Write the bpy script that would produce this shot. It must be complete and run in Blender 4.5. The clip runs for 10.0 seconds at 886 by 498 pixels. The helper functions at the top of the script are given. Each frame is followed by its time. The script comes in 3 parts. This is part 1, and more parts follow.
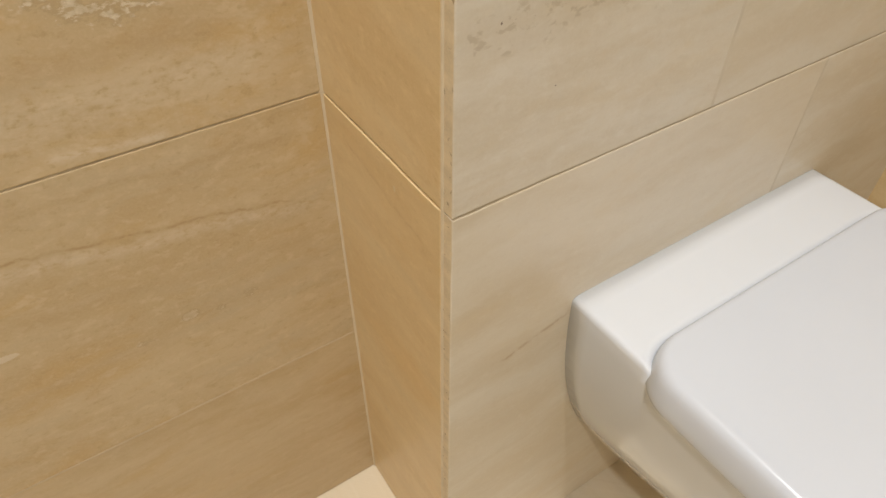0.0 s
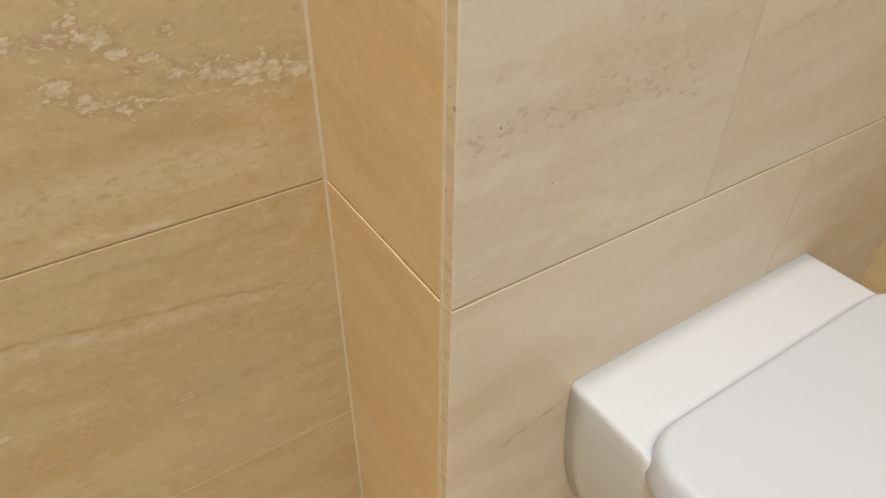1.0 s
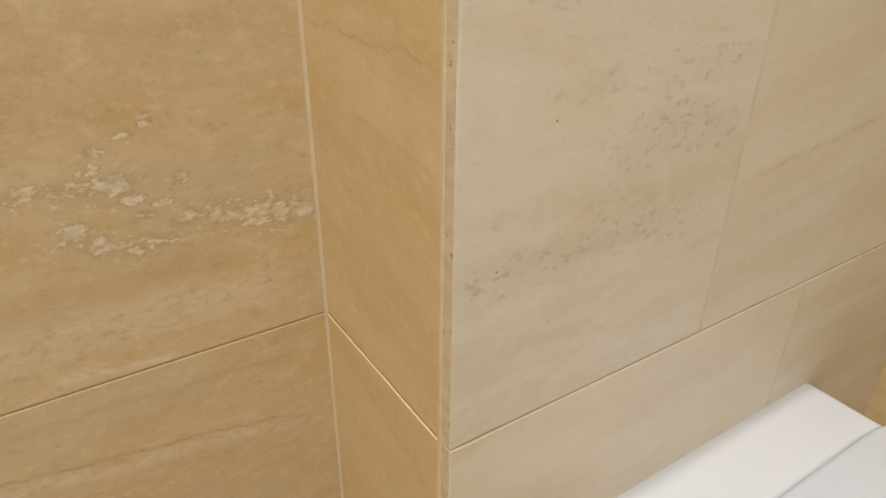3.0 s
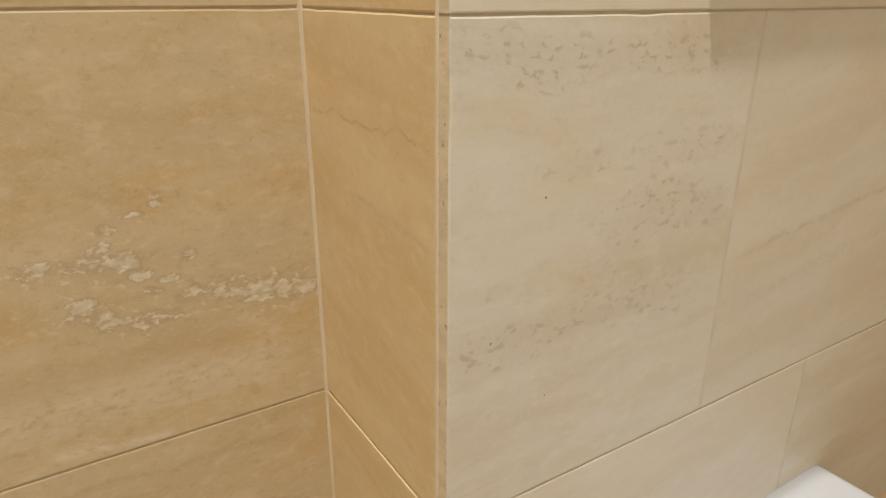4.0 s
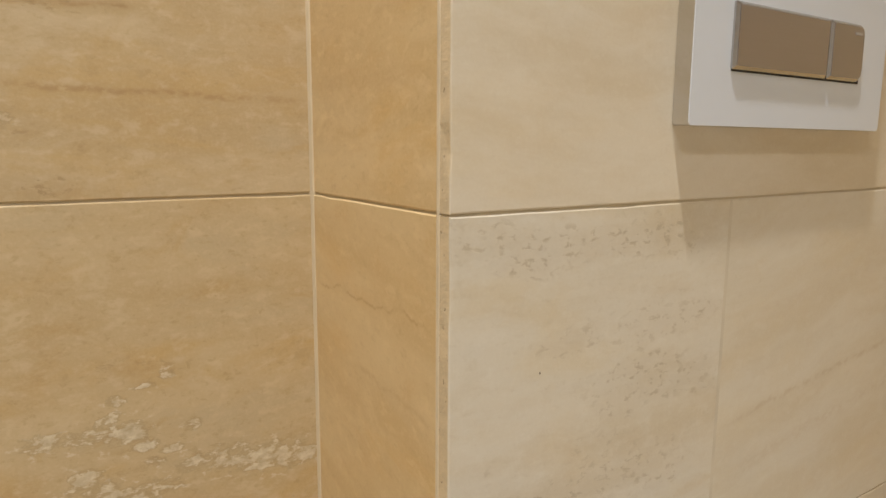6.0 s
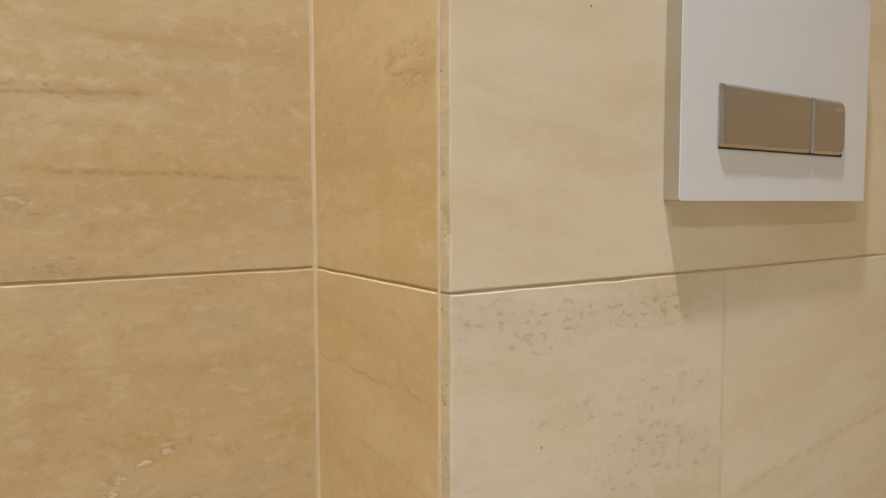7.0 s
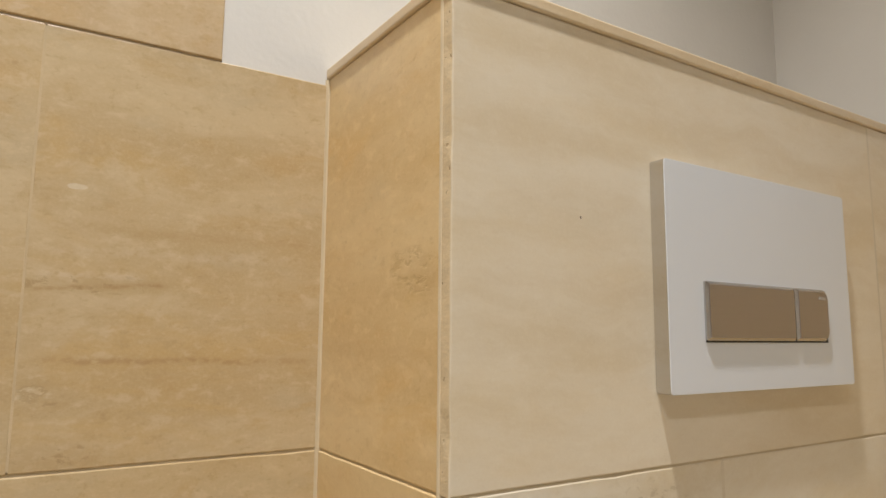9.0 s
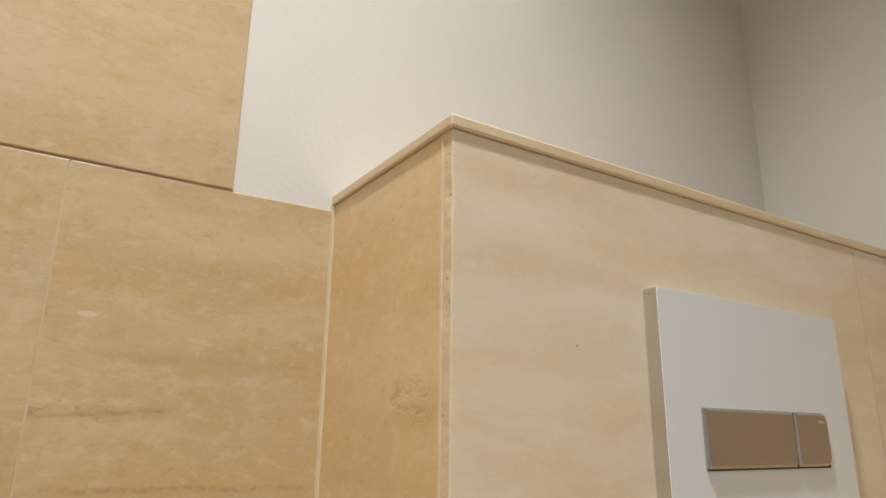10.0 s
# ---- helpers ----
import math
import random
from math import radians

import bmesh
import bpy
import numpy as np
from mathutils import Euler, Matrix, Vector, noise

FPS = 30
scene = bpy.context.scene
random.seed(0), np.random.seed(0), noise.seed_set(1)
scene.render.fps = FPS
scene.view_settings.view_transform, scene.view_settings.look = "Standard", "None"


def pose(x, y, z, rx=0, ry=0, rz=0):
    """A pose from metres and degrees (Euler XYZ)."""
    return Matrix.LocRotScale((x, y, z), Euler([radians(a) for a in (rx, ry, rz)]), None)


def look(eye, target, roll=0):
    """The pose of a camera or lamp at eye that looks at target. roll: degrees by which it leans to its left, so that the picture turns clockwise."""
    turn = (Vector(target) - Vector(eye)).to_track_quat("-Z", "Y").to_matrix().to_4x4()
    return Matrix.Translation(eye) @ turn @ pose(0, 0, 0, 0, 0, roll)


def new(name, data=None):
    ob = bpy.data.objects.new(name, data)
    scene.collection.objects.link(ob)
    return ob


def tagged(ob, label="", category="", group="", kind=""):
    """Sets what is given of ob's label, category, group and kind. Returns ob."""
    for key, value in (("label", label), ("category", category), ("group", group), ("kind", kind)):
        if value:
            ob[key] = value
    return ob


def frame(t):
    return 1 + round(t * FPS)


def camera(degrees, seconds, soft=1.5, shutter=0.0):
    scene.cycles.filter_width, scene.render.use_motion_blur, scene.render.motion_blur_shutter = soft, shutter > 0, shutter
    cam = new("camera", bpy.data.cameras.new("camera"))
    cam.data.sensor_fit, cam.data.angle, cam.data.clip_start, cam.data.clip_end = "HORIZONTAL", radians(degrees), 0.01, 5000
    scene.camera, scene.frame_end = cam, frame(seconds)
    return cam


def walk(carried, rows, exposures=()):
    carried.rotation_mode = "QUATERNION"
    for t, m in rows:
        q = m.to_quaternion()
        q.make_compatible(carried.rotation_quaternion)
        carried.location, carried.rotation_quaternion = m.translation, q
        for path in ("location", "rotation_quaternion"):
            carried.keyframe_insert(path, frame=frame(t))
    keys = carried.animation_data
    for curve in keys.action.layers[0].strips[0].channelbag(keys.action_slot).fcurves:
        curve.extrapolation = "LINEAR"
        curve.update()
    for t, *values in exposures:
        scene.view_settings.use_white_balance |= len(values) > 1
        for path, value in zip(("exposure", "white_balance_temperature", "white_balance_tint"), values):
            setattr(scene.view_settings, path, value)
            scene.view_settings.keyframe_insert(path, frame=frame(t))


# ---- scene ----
cam = camera(67.5, 10.0, soft=1.5)
PATH = [
    (0, (-0.18, -0.264, 0.899), (0.609, 0.94, -0.49), 0.1),
    (0.5, (-0.178, -0.26, 0.909), (0.65, 0.995, -0.411), 0.5),
    (1, (-0.177, -0.257, 0.917), (0.685, 1.048, -0.33), 0.8),
    (1.5, (-0.176, -0.256, 0.924), (0.713, 1.092, -0.257), 0.9),
    (2, (-0.176, -0.255, 0.93), (0.739, 1.132, -0.182), 1.0),
    (2.5, (-0.176, -0.254, 0.936), (0.761, 1.166, -0.114), 1.0),
    (4, (-0.178, -0.275, 0.934), (0.821, 1.299, 0.212), 0.2),
    (4.5, (-0.178, -0.278, 0.941), (0.835, 1.332, 0.322), 0.3),
    (5, (-0.189, -0.285, 0.945), (0.869, 1.336, 0.441), 0.2),
    (5.5, (-0.191, -0.288, 0.954), (0.878, 1.352, 0.547), 0.4),
    (7, (-0.198, -0.298, 0.972), (0.888, 1.376, 0.841), -0.2),
    (7.5, (-0.201, -0.301, 0.981), (0.889, 1.375, 0.921), 0.0),
    (8, (-0.204, -0.306, 0.992), (0.886, 1.371, 1.022), 0.2),
    (8.5, (-0.207, -0.311, 1.003), (0.879, 1.363, 1.142), 0.4),
    (9, (-0.21, -0.319, 1.015), (0.861, 1.351, 1.27), 0.5),
    (9.5, (-0.215, -0.326, 1.025), (0.844, 1.322, 1.425), 0.7),
    (10, (-0.22, -0.333, 1.034), (0.82, 1.288, 1.573), 0.7),
]
walk(cam, [(t, look(eye, target, roll)) for t, eye, target, roll in PATH], [(0, -0.02), (4, -0.05), (10, -0.11)])


# ---- light ----
ROOM_X0, ROOM_X1, ROOM_Y0, CEIL, FLOOR_Z = -1.35, 0.685, -1.95, 2.42, 0.0
D = 0.19            # depth of the boxed-in wall
H = 0.308           # height of a row of tiles with its joint
TOP = 1.2245         # top of the third full row on the wall
BOX_TOP = 1.2295     # top of the boxed wall's cladding

world = bpy.data.worlds.new("world")
world.use_nodes = True
world.node_tree.nodes["Background"].inputs["Color"].default_value = (0.9, 0.92, 1.0, 1)
world.node_tree.nodes["Background"].inputs["Strength"].default_value = 0.05
scene.world = world


def key_fill_spot(x, y, watts, colour, size, cone, blend):
    lamp = bpy.data.lights.new("key_fill_spot", "SPOT")
    lamp.energy, lamp.color, lamp.shadow_soft_size = watts, colour, size
    lamp.spot_size, lamp.spot_blend = radians(cone), blend
    ob = new("key_fill_spot", lamp)
    ob.location = (x, y, CEIL - 0.012)
    return ob


# first spot follows the plate's shadow; the second is unseen fill, added
LAMPS = [(-0.2, -0.232, 110.0, (1.0, 0.988, 0.972), 0.034, 108, 1.0), (-0.74, -1.0, 84.0, (0.985, 0.988, 1.0), 0.05, 120, 0.8)]
for lx, ly, watts, colour, size, cone, blend in LAMPS:
    key_fill_spot(lx, ly, watts, colour, size, cone, blend)


# ---- materials ----
class Graph:
    """A material's nodes, with short ways to wire them."""

    def __init__(self, name):
        self.mat = bpy.data.materials.new(name)
        self.mat.use_nodes = True
        self.tree = self.mat.node_tree
        self.bsdf = self.tree.nodes["Principled BSDF"]

    def node(self, kind, inputs=(), **props):
        n = self.tree.nodes.new(kind)
        for k, v in props.items():
            setattr(n, k, v)
        for k, v in dict(inputs).items():
            self.put(n.inputs[k], v)
        return n

    def put(self, socket, v):
        if isinstance(v, bpy.types.NodeSocket):
            self.tree.links.new(v, socket)
        elif isinstance(v, (tuple, list)) and len(v) == 3 and socket.type == "RGBA":
            socket.default_value = (*v, 1)
        else:
            socket.default_value = v

    def m(self, op, a, b=0.0, c=0.0, clamp=False):
        n = self.node("ShaderNodeMath", {0: a, 1: b, 2: c}, operation=op)
        n.use_clamp = clamp
        return n.outputs[0]

    def smooth(self, v, lo, hi):
        n = self.node("ShaderNodeMapRange", {"Value": v, "From Min": lo, "From Max": hi}, interpolation_type="SMOOTHSTEP")
        return n.outputs["Result"]

    def xyz(self, x, y, z):
        return self.node("ShaderNodeCombineXYZ", {0: x, 1: y, 2: z}).outputs[0]

    def noise(self, vec, scale, detail=4.0, rough=0.55, distort=0.0):
        return self.node("ShaderNodeTexNoise", {"Vector": vec, "Scale": scale, "Detail": detail, "Roughness": rough, "Distortion": distort}).outputs["Fac"]

    def mix(self, f, a, b, kind="MIX"):
        n = self.node("ShaderNodeMix", data_type="RGBA", blend_type=kind)
        n.clamp_factor = True
        self.put(n.inputs[0], f)
        self.put(n.inputs[6], a)
        self.put(n.inputs[7], b)
        return n.outputs[2]

    def bump(self, height, strength, distance, normal=None):
        n = self.node("ShaderNodeBump", {"Height": height, "Strength": strength, "Distance": distance})
        if normal is not None:
            self.put(n.inputs["Normal"], normal)
        return n.outputs[0]

    def done(self, colour, rough, metal=0.0, normal=None, spec=0.5, coat=0.0, coat_rough=0.1):
        b = self.bsdf.inputs
        self.put(b["Base Color"], colour)
        self.put(b["Roughness"], rough)
        self.put(b["Metallic"], metal)
        self.put(b["Specular IOR Level"], spec)
        self.put(b["Coat Weight"], coat)
        self.put(b["Coat Roughness"], coat_rough)
        if normal is not None:
            self.put(b["Normal"], normal)
        return self.mat


def scaled(c, k):
    return tuple(min(1.0, v * k) for v in c)


def travertine(name, base, along="x", shift=0.0, tilt=0.0, band=1.0, cloud=1.0, pits=0.0, pit_zones=(), patches=(), lines=(), dots=(), rough=0.36, filled=0.72, chips=()):
    """Honed travertine. along: the axis that its beds follow; tilt: their slope. pits: how strongly small pores darken it, in
    pit_zones of (u, z, radius u, radius z). patches: filled cavities, the same. lines: (u from, u to, z, slope, sway, width,
    strength), dark or, where negative, light. dots: (u, z, radius)."""
    g = Graph(name)
    co = g.node("ShaderNodeTexCoord").outputs["Object"]
    sep = g.node("ShaderNodeSeparateXYZ", {0: co})
    u, z = sep.outputs["XYZ".index(along.upper())], sep.outputs[2]
    w = g.m("ADD", sep.outputs[0], sep.outputs[1])
    zt = g.m("SUBTRACT", z, g.m("MULTIPLY", u, tilt))
    warp = g.noise(g.xyz(u, shift, z), 9.0, 3.0)
    zw = g.m("ADD", zt, g.m("MULTIPLY", g.m("SUBTRACT", warp, 0.5), 0.05))
    broad = g.noise(g.xyz(g.m("MULTIPLY", u, 1.8), shift, g.m("MULTIPLY", zw, 11.0)), 1.8, 6.0, 0.62)
    fine = g.noise(g.xyz(g.m("MULTIPLY", u, 13.0), shift + 7.0, g.m("MULTIPLY", zw, 40.0)), 2.0, 6.0, 0.62)
    clouds = g.noise(g.xyz(u, shift + 3.0, g.m("MULTIPLY", zt, 1.8)), 17.0, 7.0, 0.66, 0.5)
    tone = g.noise(g.xyz(g.m("MULTIPLY", u, 0.6), shift + 6.0, g.m("MULTIPLY", zt, 1.6)), 12.0, 5.0, 0.6, 0.4)
    mottle = g.noise(g.xyz(w, shift + 1.0, g.m("MULTIPLY", zt, 1.7)), 50.0, 6.0, 0.62, 0.2)
    crumbs = g.noise(g.xyz(g.m("MULTIPLY", u, 0.7), shift + 4.0, g.m("MULTIPLY", zt, 1.1)), 170.0, 4.0, 0.6, 0.15)
    grain = g.noise(g.xyz(w, shift, z), 420.0, 3.0, 0.7)
    dark, light = (base[0] * 0.83, base[1] * 0.76, base[2] * 0.64), (base[0] * 1.09, base[1] * 1.14, base[2] * 1.26)
    rusty, grey = (base[0] * 1.0, base[1] * 0.89, base[2] * 0.66), (base[0] * 0.93, base[1] * 0.98, base[2] * 1.08)
    colour = g.mix(g.smooth(broad, 0.34, 0.66), dark, light)
    colour = g.mix(0.8 - 0.42 * band, colour, base)
    colour = g.mix(g.m("MULTIPLY", g.smooth(tone, 0.5, 0.7), 0.55 * cloud), colour, rusty)
    colour = g.mix(g.m("MULTIPLY", g.smooth(tone, 0.48, 0.3), 0.55 * cloud), colour, grey)
    colour = g.mix(g.m("MULTIPLY", g.smooth(fine, 0.52, 0.72), 0.24 * band), colour, dark)
    colour = g.mix(g.m("MULTIPLY", g.smooth(fine, 0.46, 0.28), 0.24 * band), colour, light)
    colour = g.mix(g.m("MULTIPLY", g.smooth(clouds, 0.52, 0.7), 0.6 * cloud), colour, light)
    colour = g.mix(g.m("MULTIPLY", g.smooth(clouds, 0.46, 0.3), 0.5 * cloud), colour, (base[0] * 0.9, base[1] * 0.8, base[2] * 0.64))
    colour = g.mix(g.m("MULTIPLY", g.smooth(mottle, 0.52, 0.68), 0.5 * cloud), colour, scaled(light, 1.05))
    colour = g.mix(g.m("MULTIPLY", g.smooth(mottle, 0.44, 0.29), 0.4 * cloud), colour, scaled(dark, 0.95))
    colour = g.mix(g.m("MULTIPLY", g.smooth(crumbs, 0.53, 0.72), 0.3 * cloud), colour, scaled(light, 1.06))
    colour = g.mix(g.m("MULTIPLY", g.smooth(crumbs, 0.44, 0.3), 0.3 * cloud), colour, scaled(dark, 0.9))
    colour = g.mix(g.m("MULTIPLY", g.smooth(grain, 0.4, 0.7), 0.06 + 0.1 * cloud), colour, scaled(light, 1.12))
    height = g.m("ADD", g.m("MULTIPLY", mottle, 0.5), g.m("ADD", g.m("MULTIPLY", grain, 0.2), g.m("MULTIPLY", crumbs, 0.4)))

    def zone(shapes):
        best = None
        for cu, cz, ru, rz in shapes:
            a = g.m("DIVIDE", g.m("SUBTRACT", u, cu), ru)
            b = g.m("DIVIDE", g.m("SUBTRACT", z, cz), rz)
            v = g.m("SUBTRACT", 1.0, g.m("ADD", g.m("MULTIPLY", a, a), g.m("MULTIPLY", b, b)))
            best = v if best is None else g.m("MAXIMUM", best, v)
        return best

    if pits:
        pore = g.noise(g.xyz(g.m("MULTIPLY", u, 0.6), shift + 5.0, z), 165.0, 5.0, 0.6, 0.3)
        where = g.noise(g.xyz(g.m("MULTIPLY", u, 0.5), shift + 9.0, g.m("MULTIPLY", z, 1.5)), 22.0, 3.0)
        if pit_zones:
            where = g.m("ADD", g.m("MULTIPLY", where, 0.8), g.m("MULTIPLY", g.m("MAXIMUM", zone(pit_zones), -1.5), 0.14))
        there = g.smooth(where, 0.40, 0.58)
        colour = g.mix(g.m("MULTIPLY", there, 0.3 * pits), colour, scaled((base[0], base[1] * 0.95, base[2] * 0.9), 0.82))
        mask = g.m("MULTIPLY", g.smooth(pore, 0.53, 0.64), there)
        colour = g.mix(g.m("MULTIPLY", mask, pits), colour, scaled((base[0] * 0.98, base[1] * 0.91, base[2] * 0.80), 0.74))
        height = g.m("SUBTRACT", height, g.m("MULTIPLY", mask, 0.6))
    if patches:
        edge = g.noise(g.xyz(u, shift + 2.0, g.m("MULTIPLY", z, 1.9)), 58.0, 7.0, 0.62, 0.5)
        rough_edge = g.m("ADD", g.m("MULTIPLY", edge, 0.7), g.m("ADD", g.m("MULTIPLY", crumbs, 0.42), g.m("MULTIPLY", mottle, 0.28)))
        near = zone(patches)
        halo = g.m("MULTIPLY", g.smooth(near, -5.0, 0.6), g.smooth(mottle, 0.40, 0.62))
        colour = g.mix(g.m("MULTIPLY", halo, 0.4 * filled), colour, scaled((base[0] * 0.97, base[1] * 0.97, base[2] * 0.95), 0.82))
        flecks = g.m("MULTIPLY", g.smooth(near, -6.0, -0.5), g.smooth(crumbs, 0.55, 0.66))
        colour = g.mix(g.m("MULTIPLY", flecks, 0.8 * filled), colour, (0.70, 0.62, 0.47))
        v = g.m("ADD", rough_edge, g.m("MULTIPLY", g.m("MAXIMUM", near, -4.0), 0.075))
        rim = g.m("MULTIPLY", g.smooth(v, 0.62, 0.70), g.m("SUBTRACT", 1.0, g.smooth(v, 0.70, 0.76)))
        colour = g.mix(g.m("MULTIPLY", rim, 0.42), colour, scaled((base[0] * 0.95, base[1] * 0.92, base[2] * 0.86), 0.74))
        fill = g.smooth(v, 0.69, 0.78)
        colour = g.mix(g.m("MULTIPLY", fill, filled), colour, g.mix(g.smooth(crumbs, 0.35, 0.65), (0.50, 0.415, 0.28), (0.71, 0.62, 0.455)))
        height = g.m("SUBTRACT", height, g.m("MULTIPLY", rim, 0.4))
    for u0, u1, z0, slope, sway, width, strength in lines:
        bend = g.noise(g.xyz(u, shift + z0 * 31.0, 0.0), 26.0, 4.0, 0.6)
        d = g.m("SUBTRACT", g.m("SUBTRACT", z, z0), g.m("MULTIPLY", g.m("SUBTRACT", u, u0), slope))
        d = g.m("DIVIDE", g.m("SUBTRACT", d, g.m("MULTIPLY", g.m("SUBTRACT", bend, 0.5), sway)), width)
        f = g.m("DIVIDE", 1.0, g.m("ADD", 1.0, g.m("POWER", g.m("ABSOLUTE", d), 3.0)))
        soft = 0.12 * (u1 - u0)
        f = g.m("MULTIPLY", f, g.m("MULTIPLY", g.smooth(u, u0, u0 + soft), g.smooth(u, u1, u1 - soft)))
        f = g.m("MULTIPLY", f, g.m("MULTIPLY", g.smooth(mottle, 0.3, 0.55), g.smooth(crumbs, 0.32, 0.56)))
        colour = g.mix(g.m("MULTIPLY", f, abs(strength)), colour, (base[0] * 0.72, base[1] * 0.60, base[2] * 0.45) if strength > 0 else (0.74, 0.66, 0.53))
    for cu, cz, ru, rz in chips:
        a, b = g.m("DIVIDE", g.m("SUBTRACT", u, cu), ru), g.m("DIVIDE", g.m("SUBTRACT", z, cz), rz)
        f = g.m("SUBTRACT", g.m("ADD", -0.35, g.m("ADD", g.m("MULTIPLY", mottle, 1.6), g.m("MULTIPLY", crumbs, 1.6))), g.m("ADD", g.m("MULTIPLY", a, a), g.m("MULTIPLY", b, b)))
        colour = g.mix(g.m("MULTIPLY", g.smooth(f, 0.0, 0.6), 0.45), colour, (0.74, 0.67, 0.54))
    for cu, cz, r in dots:
        a, b = g.m("DIVIDE", g.m("SUBTRACT", u, cu), r * 0.7), g.m("DIVIDE", g.m("SUBTRACT", z, cz), r)
        f = g.m("SUBTRACT", 1.0, g.m("ADD", g.m("MULTIPLY", a, a), g.m("MULTIPLY", b, b)))
        colour = g.mix(g.smooth(f, 0.0, 0.4), colour, (0.13, 0.09, 0.06))
    return g.done(colour, g.m("ADD", rough - 0.06, g.m("MULTIPLY", mottle, 0.14)), normal=g.bump(height, 0.22, 0.0008), spec=0.45)


def raw_edge(name, base):
    """The sawn, unfilled edge of a slab, with open pores whose shade is painted in."""
    g = Graph(name)
    co = g.node("ShaderNodeTexCoord").outputs["Object"]
    sep = g.node("ShaderNodeSeparateXYZ", {0: co})
    beds = g.noise(g.xyz(sep.outputs[1], sep.outputs[0], g.m("MULTIPLY", sep.outputs[2], 3.0)), 30.0, 5.0)
    grain = g.noise(co, 500.0, 3.0)
    colour = g.mix(g.smooth(beds, 0.35, 0.65), scaled(base, 0.92), scaled(base, 1.08))
    colour = g.mix(g.m("MULTIPLY", g.smooth(grain, 0.4, 0.7), 0.25), colour, scaled(base, 1.25))
    pore = g.noise(g.xyz(g.m("MULTIPLY", sep.outputs[1], 1.2), sep.outputs[0], sep.outputs[2]), 215.0, 0.5)
    where = g.noise(g.xyz(0.0, 4.0, sep.outputs[2]), 30.0, 3.0)
    mask = g.m("MULTIPLY", g.smooth(pore, 0.69, 0.71), g.smooth(where, 0.45, 0.52))
    # shade inside the pores, put in as a darker stone colour
    colour = g.mix(g.m("MULTIPLY", mask, 0.75), colour, (base[0] * 0.55, base[1] * 0.48, base[2] * 0.4))
    return g.done(colour, 0.6, normal=g.bump(g.m("SUBTRACT", g.m("MULTIPLY", grain, 0.3), mask), 0.7, 0.0015), spec=0.3)


def plain(name, base, rough, vary=0.06, scale=18.0, fine=300.0, relief=0.15, dist=0.0006, spec=0.5, metal=0.0, coat=0.0):
    g = Graph(name)
    co = g.node("ShaderNodeTexCoord").outputs["Object"]
    a, b = g.noise(co, scale, 4.0), g.noise(co, fine, 3.0, 0.6)
    colour = g.mix(g.smooth(a, 0.3, 0.7), scaled(base, 1 - vary), scaled(base, 1 + vary))
    colour = g.mix(g.m("MULTIPLY", g.smooth(b, 0.35, 0.7), 0.25 * vary / 0.06), colour, scaled(base, 1 - vary))
    return g.done(colour, g.m("ADD", rough - 0.03, g.m("MULTIPLY", a, 0.06)), metal, g.bump(b, relief, dist), spec, coat)


def brushed(name, base, rough):
    g = Graph(name)
    co = g.node("ShaderNodeTexCoord").outputs["Object"]
    sep = g.node("ShaderNodeSeparateXYZ", {0: co})
    lines = g.noise(g.xyz(g.m("MULTIPLY", sep.outputs[0], 12.0), sep.outputs[1], g.m("MULTIPLY", sep.outputs[2], 900.0)), 1.0, 4.0, 0.7)
    colour = g.mix(lines, scaled(base, 0.93), scaled(base, 1.07))
    return g.done(colour, g.m("ADD", rough, g.m("MULTIPLY", lines, 0.12)), 1.0, g.bump(lines, 0.06, 0.0003))


# stone tints by wall; each also carries that wall's brighter or dimmer light
OCHRE_DIMMED, HONEY_LIFTED, CREAM_LIFTED, PALE_LIFTED = (0.535, 0.40, 0.222), (0.735, 0.555, 0.302), (0.725, 0.645, 0.505), (0.75, 0.655, 0.50)
plaster = plain("white_plaster", (0.70, 0.685, 0.66), 0.85, 0.02, 5.0, 160.0, 0.25, 0.0008, 0.25)
warm_bounce_paint = plain("warm_bounce_wall_paint", (0.58, 0.50, 0.37), 0.7, 0.05, 6.0, 120.0, 0.2, 0.0008, 0.3)
grout = plain("cream_grout", (0.57, 0.47, 0.325), 0.8, 0.07, 40.0, 500.0, 0.4, 0.0006, 0.25)
pale_grout = plain("pale_grout", (0.695, 0.615, 0.48), 0.8, 0.05, 40.0, 500.0, 0.4, 0.0006, 0.25)
light_joint = plain("light_joint_grout", (0.57, 0.45, 0.285), 0.8, 0.07, 40.0, 500.0, 0.4, 0.0006, 0.25)
pale_bead = plain("pale_grout_bead", (0.71, 0.60, 0.43), 0.6, 0.06, 60.0, 500.0, 0.3, 0.0005, 0.3)
silicone = plain("cream_silicone", (0.63, 0.52, 0.355), 0.45, 0.04, 30.0, 400.0, 0.1, 0.0003)
ceramic = plain("white_glazed_ceramic", (0.66, 0.675, 0.695), 0.1, 0.01, 6.0, 30.0, 0.02, 0.0005, 0.5, 0.0, 0.4)
lid_plastic = plain("white_duroplast", (0.585, 0.605, 0.64), 0.2, 0.01, 6.0, 120.0, 0.02, 0.0003)
plate_white = plain("white_plate_plastic", (0.72, 0.755, 0.815), 0.3, 0.01, 8.0, 200.0, 0.03, 0.0003)
chrome = plain("polished_chrome", (0.78, 0.77, 0.75), 0.12, 0.02, 20.0, 300.0, 0.02, 0.0002, 0.5, 1.0)
bright_metal = plain("bright_plate_metal", (0.66, 0.65, 0.64), 0.14, 0.02, 20.0, 300.0, 0.0, 0.0002, 0.5, 1.0)
rim_metal = plain("button_rim_metal", (0.52, 0.50, 0.48), 0.24, 0.02, 20.0, 300.0, 0.02, 0.0002, 0.5, 1.0)
